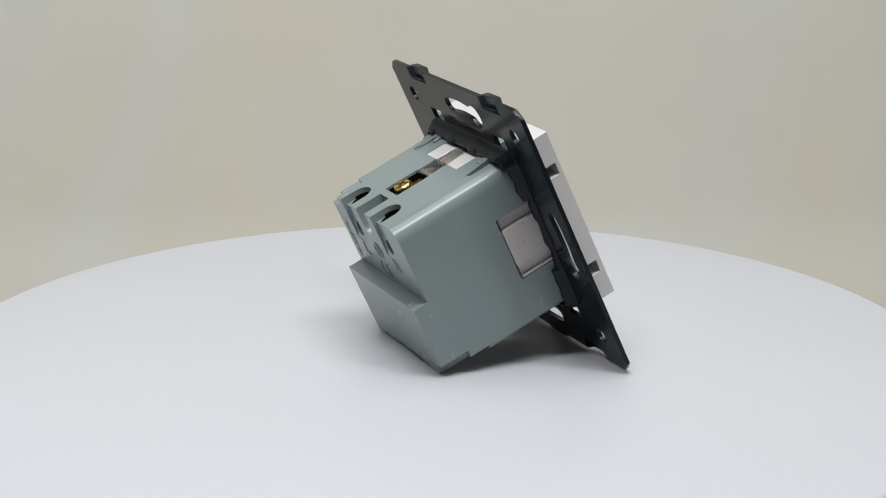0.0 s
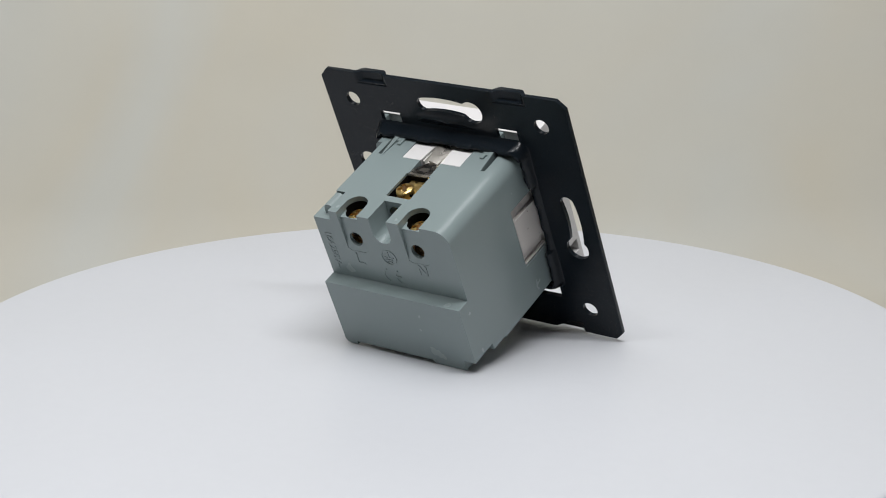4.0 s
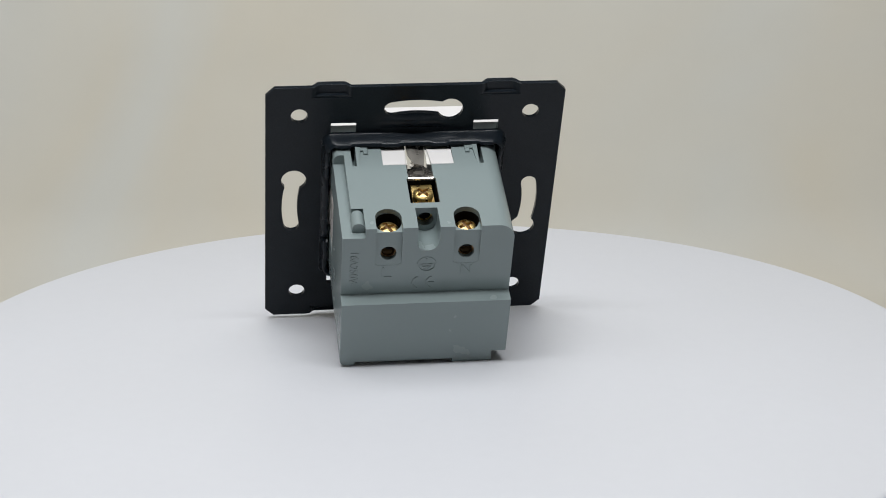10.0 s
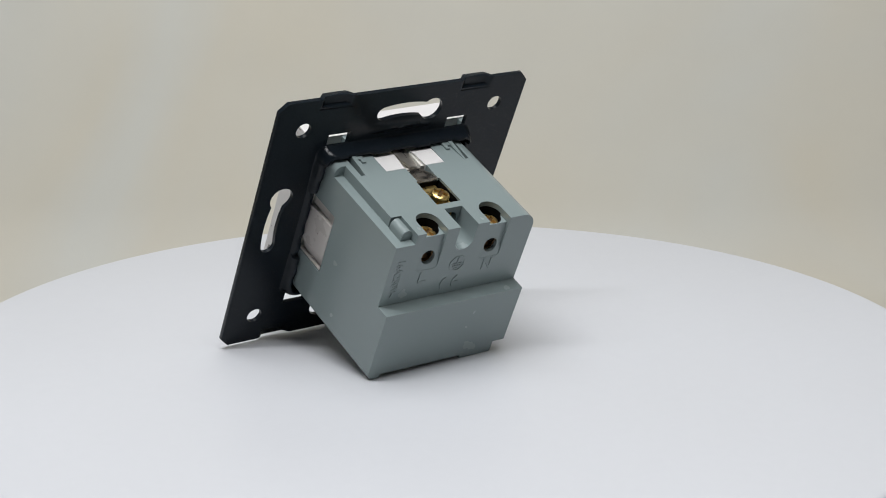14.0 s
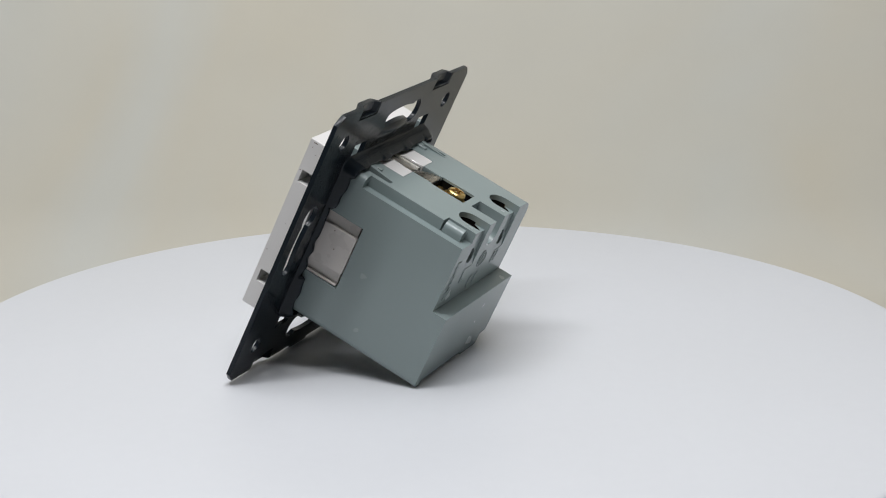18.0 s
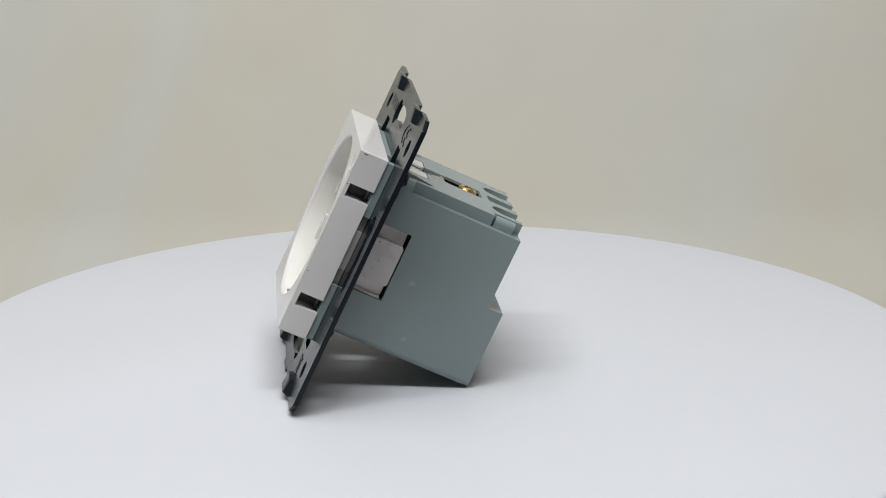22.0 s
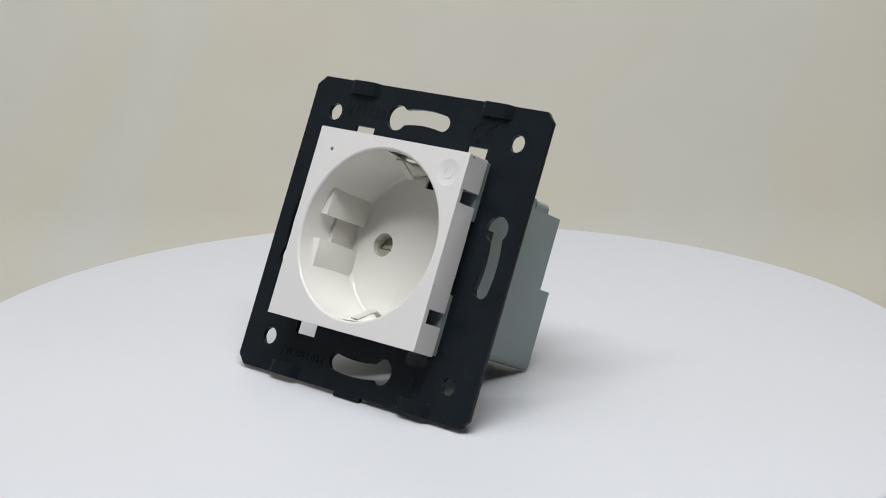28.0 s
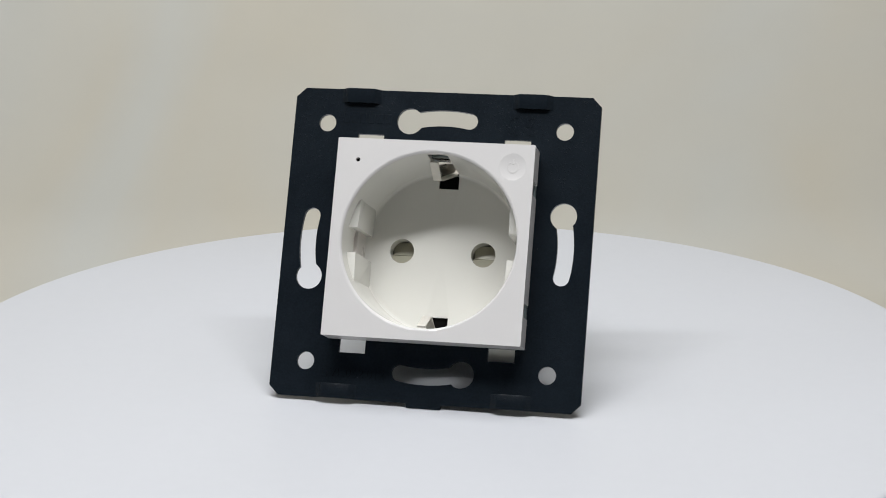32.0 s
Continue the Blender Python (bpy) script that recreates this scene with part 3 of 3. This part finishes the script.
def make_inserts(socket):
    """White inner body showing in the housing's windows and under its latches."""
    for s in (1, -1):
        x0, x1 = sorted((2.7 * s, 9.4 * s))
        b = prism_bm([(3.0, 18.0), (3.0, 21.3), (5.2, 22.35), (11.2, 22.35), (11.2, 18.0)], x0, x1, "x")
        for v in b.verts:
            if abs(v.co.x) < 4:
                v.co.x += s * (0.75 * max(0.0, (v.co.y - 3.0) / 8.2) + 0.25 * (22.35 - v.co.z) / 4)
            else:
                v.co.x += s * 0.12 * (v.co.y > 8)
        bmesh.ops.recalc_face_normals(b, faces=b.faces[:])
        b = soften(b, 0.12, 1)
        b = carve(b, [prism_bm(disc(0, 0, 22.05, n=72), 0, 10.7)])
        part("white_insert", b, WHITE, socket, "white plastic insert under the collar", at=STAND)
    for s in (1, -1):
        def flip(b):
            bmesh.ops.transform(b, matrix=Matrix.Diagonal((s, 1, 1, 1)), verts=b.verts[:])
            bmesh.ops.recalc_face_normals(b, faces=b.faces[:])
            return b
        panel = soften(prism_bm(round_rect(0.4, 11.0, -5.2, 6.0, (0.9, 0, 0, 0.7), 5), 20.6, 22.2, "x"), 0.2, 2, 40)
        panel = part("side_panel", flip(panel), IVORY, socket, "off-white plastic panel in the side window", at=STAND)
        for y, z in ((4.6, 5.0), (6.3, 0.3)):
            part("scuff", flip(prism_bm(disc(y, z, 0.17, n=8), 22.17, 22.23, "x")), SCUFF, panel, "tiny brown speck on the panel")
        rail = soften(prism_bm([(19.95, -9.0), (21.8, -9.0), (22.05, -8.7), (21.8, -8.35), (20.2, -8.35)], 0.4, 10.55, "y"), 0.12, 2, 25)
        part("window_rail", flip(rail), IVORY, socket, "narrow off-white rail along the window's foot", at=STAND)
        upper = prism_bm([(20.97, 6.15), (21.15, 6.15), (20.7, 9.58), (19.7, 9.58)], 0.4, 10.5, "y")
        part("sunk_panel", flip(upper), IVORY, socket, "sunk off-white panel at the window's head", at=STAND)
        lower = prism_bm([(21.24, -5.22), (21.35, -5.22), (20.9, -8.4), (20.2, -8.4)], 0.4, 10.5, "y")
        part("sunk_panel", flip(lower), IVORY, socket, "sunk off-white panel above the window's foot", at=STAND)


def make_front(socket):
    F = 10.1
    R = 22.25
    # cover with its cup opening and side pockets
    body = prism_bm(round_rect(-25.3, 25.3, -25.3, 25.3, 0.25, 2), -F, -2.6)
    cut = [prism_bm(disc(0, 0, R, n=96), -20, 5)]
    for s in (1, -1):
        z0, z1 = sorted((16.9 * s, 24.6 * s))
        cut.append(box_bm(-2.35, 2.85, -8.4, 0, z0, z1))
        y0, y1 = sorted((19.2 * s, 27 * s))
        cut += [box_bm(y0, y1, -9.0, -2.5, 12.9, 16.4), box_bm(y0, y1, -8.7, -2.5, -17.8, -14.2)]
    flare = bmesh.new()
    steps = [(R + 0.75 - 0.75 * math.sin(radians(a)), -F + 0.75 - 0.75 * math.cos(radians(a))) for a in range(0, 91, 15)]
    steps = [(0.0, -F - 1), (R + 0.75, -F - 1)] + steps + [(0.0, -F + 0.75)]
    rings = [[flare.verts.new((0, y, 0))] if q == 0 else [flare.verts.new((q * math.cos(2 * math.pi * i / 96), y, q * math.sin(2 * math.pi * i / 96))) for i in range(96)] for q, y in steps]
    for a, b in zip(rings, rings[1:]):
        for i in range(96):
            flare.faces.new(list(dict.fromkeys([a[i % len(a)], a[(i + 1) % len(a)], b[(i + 1) % len(b)], b[i % len(b)]])))
    cut.append(flare)
    cut.append(prism_bm(disc(-19.73, 19.75, 0.55, n=14), -20, -8.5))
    ball = bmesh.new()
    bmesh.ops.create_icosphere(ball, subdivisions=5, radius=17.0, matrix=Matrix.Translation((19.95, -F - 16.64, 19.5)))
    cut.append(ball)
    bm = soften(carve(body, cut), 0.24, 2, 40)
    cover = part("front_cover", bm, WHITE, socket, "glossy white square front cover", smooth=20, at=STAND)
    for f in cover.data.polygons:
        f.use_smooth = f.area < 12
    part("indicator_hole", prism_bm(disc(-19.73, 19.75, 0.54, n=14), -8.9, -8.52), DARK, cover, "tiny dark indicator hole")
    ring = ring_bm(1.25, 1.55, 19.95, 19.5, -F + 0.2, -F + 0.6, 36)
    bmesh.ops.delete(ring, geom=[v for v in ring.verts if abs(v.co.x - 19.95) < 0.55 and v.co.z > 19.5], context="VERTS")
    part("power_symbol", join_bm(ring, box_bm(19.82, 20.08, -F + 0.2, -F + 0.6, 20.2, 21.6)), WHITE, cover, "faint moulded power symbol")
    for u, v, w, a, b in ((25.33, 24.6, 8.4, 1.1, 0.22), (25.33, 23.2, 8.8, 0.12, 0.3), (25.33, 21.7, 7.2, 0.45, 0.07), (25.33, -12.0, 6.4, 0.12, 0.14), (25.33, 0.8, 7.4, 0.1, 0.1)):
        part("scuff", box_bm(u - 0.05, u, -w - a / 2, -w + a / 2, v - b / 2, v + b / 2), SCUFF, cover, "small brown scuff on the cover's edge")
    for v, w in ((-8.36, 9.36), (16.04, 9.58)):
        part("scuff", prism_bm(disc(-w, v, 0.16, n=10), 25.28, 25.33, "x"), SCUFF, cover, "tiny brown speck on the cover's edge")
    # grey frame between cover and plate
    fr = carve(prism_bm(round_rect(-24.9, 24.9, -24.9, 24.9, 0.3, 2), -2.7, -0.72), [prism_bm(disc(0, 0, 22.9, n=72), -5, 2)] + [box_bm(*sorted((21.8 * s, 27 * s)), -5, 2, -9.2, 9.75) for s in (1, -1)] + [box_bm(*sorted((15.6 * s, 22.8 * s)), -5, 2, *sorted((22.8 * q, 27 * q))) for s in (1, -1) for q in (1, -1)])
    part("inner_frame", soften(fr, 0.1, 1), GREY, socket, "grey plastic frame behind the white cover", at=STAND)
    for s in (1, -1):
        # the strip's darker tone is shade put into its colour
        x0, x1 = sorted((22.75 * s, 23.75 * s))
        strip = soften(prism_bm([(x0, -9.15), (x1, -9.15), (x1, 9.65), (x0, 9.65)], -2.58, -0.75), 0.2, 2)
        strip = part("side_strip", strip, STRIP, socket, "ivory strip between cover and plate, darkened for shade", at=STAND)
        x0, x1 = sorted((23.7 * s, 24.0 * s))
        web = soften(prism_bm([(x0, -5.2), (x1, -4.9), (x1, 5.4), (x0, 5.8)], -2.58, -0.76), 0.2, 2)
        part("web", web, IVORY, strip, "off-white web standing proud of the strip")
        # plates at the pockets' backs carry their shade as colour
        for z0, z1 in ((12.95, 16.35), (-17.75, -14.25)):
            x0, x1 = sorted((19.25 * s, 19.5 * s))
            part("pocket_shade", box_bm(x0, x1, -8.6, -3.35, z0, z1), SHADE, cover, "plate coloured as the shade inside a side pocket")
    # cup: wall and floor
    n = 96
    prof = [(R, -F + 0.9), (21.95, -5.0), (21.6, -1.0), (21.15, 8.4), (21.05, 8.86), (20.8, 9.25), (20.41, 9.5), (19.95, 9.6), (0.0, 9.6), (0.0, 10.5), (21.8, 10.5), (21.85, -0.5), (22.7, -0.9), (22.7, -F + 1.2)]
    bm = bmesh.new()
    rings = [[bm.verts.new((0, y, 0))] if q == 0 else [bm.verts.new((q * math.cos(2 * math.pi * i / n), y, q * math.sin(2 * math.pi * i / n))) for i in range(n)] for q, y in prof]
    for a, b in zip(rings, rings[1:] + rings[:1]):
        for i in range(n):
            f = [a[i % len(a)], a[(i + 1) % len(a)], b[(i + 1) % len(b)], b[i % len(b)]]
            f = list(dict.fromkeys(f))
            if len(f) > 2:
                bm.faces.new(f)
    bmesh.ops.recalc_face_normals(bm, faces=bm.faces[:])
    cut = [prism_bm(disc(x, 0, 3.2, n=36), 5, 15) for x in (-10.75, 10.75)]
    for s in (1, -1):
        z0, z1 = sorted((16.9 * s, 24 * s))
        cut.append(box_bm(-2.35, 2.85, -8.4, 12, z0, z1))
    cup = part("socket_cup", carve(bm, cut), CUP, socket, "deep round white plug recess", at=STAND)
    for x in (-10.75, 10.75):
        b = prism_bm(disc(x, 0, 3.6, n=30), 10.5, 17.0)
        b = carve(b, [prism_bm(disc(x, 0, 3.2, n=30), 10, 16.4)])
        part("pin_well", b, CUP, cup, smooth=30)
        part("shutter", soften(box_bm(x - 2.9, x + 2.9, 11.2, 16.0, -3.0, -1.0), 0.15, 1), OLIVE, cup, "beige lower safety shutter in the pin hole")
        part("shutter", soften(prism_bm([(12.6, -0.75), (13.8, 3.0), (16.0, 3.0), (16.0, -0.75)], x - 2.9, x + 2.9, "x"), 0.15, 1), OLIVE, cup, "beige upper safety shutter in the pin hole")
        # near-black disc for the shade at the pin hole's end
        part("pin_well_shade", prism_bm(disc(x, 0, 3.15, n=24), 16.1, 16.35), DARK, cup)
    for s in (1, -1):
        # near-black plates for the shade behind the clips
        z0, z1 = sorted((16.6 * s, 20.2 * s))
        z2, z3 = sorted((24.3 * s, 24.55 * s))
        part("clip_slot_shade", box_bm(-2.3, 2.8, -8.35, -2.7, z2, z3), DARK, cup, "near-black plate for the shade in the earth clip's slot")
        part("clip_shade", box_bm(-2.3, 2.8, 10.45, 11.2, z0, z1), DARK, cup, "near-black plate for the shade behind the earth clip")
    # guide ribs, two on either side
    for s in (1, -1):
        for near, far in ((3.2, 10.6), (-3.3, -10.6)):
            b2 = bmesh.new()
            x_w = 22.3
            v = [b2.verts.new(c) for c in ((x_w * s, -5.2, near), (19.45 * s, -5.2, near), (18.8 * s, 9.7, near), (x_w * s, 9.7, near), (x_w * s, -5.2, far), (19.2 * s, -5.2, far), (18.4 * s, 9.7, far), (x_w * s, 9.7, far))]
            for f in ((0, 1, 2, 3), (4, 5, 6, 7), (0, 1, 5, 4), (1, 2, 6, 5), (2, 3, 7, 6), (3, 0, 4, 7)):
                b2.faces.new([v[i] for i in f])
            bmesh.ops.recalc_face_normals(b2, faces=b2.faces[:])
            tubes = [carve(prism_bm(disc(0, 0, 40, n=48), y0, y1), [prism_bm(disc(0, 0, q, n=96), y0 - 1, y1 + 1)]) for q, y0, y1 in ((22.05, -6, -0.8), (21.7, -0.9, 12))]
            b2 = carve(b2, tubes)
            part("guide_rib", soften(b2, 0.15, 3, 20), CUP, cup, "white guide rib in the plug recess")
    # earth clips
    for s in (1, -1):
        prof = [(-4.4, 21.15 * s), (-4.0, 20.95 * s), (1.5, 18.0 * s), (2.1, 17.75 * s), (2.8, 17.9 * s), (9.8, 20.7 * s), (10.6, 20.95 * s)]
        x0, x1 = (-2.45, -0.2) if s > 0 else (-2.2, 0.05)
        clip = strip_bm(prof, x0, x1, 0.5)
        if s > 0:
            # the inner leg runs askew to its slot
            for v in clip.verts:
                v.co.x += 2.4 * min(1.0, max(0.0, (v.co.y - 2.2) / 7.5))
        part("earth_clip", clip, STEEL, socket, "bent nickel-plated earth clip", at=STAND)


def make_socket():
    socket = tagged(new("wall_socket"), "white wall socket with grey housing and black plate, leaning backwards", "wall socket")
    make_plate(socket)
    make_housing(socket)
    make_terminals(socket)
    make_inserts(socket)
    make_front(socket)
    return socket


socket = make_socket()


# ---- what moves ----
def motions():
    """The turntable turns at 7.3 degrees a second and carries the socket round with it."""
    for thing in (turntable, socket):
        walk(thing, [(i * 0.5, pose(0, 0, 0, 0, 0, 114.56 + 7.301 * i * 0.5)) for i in range(65)])


motions()
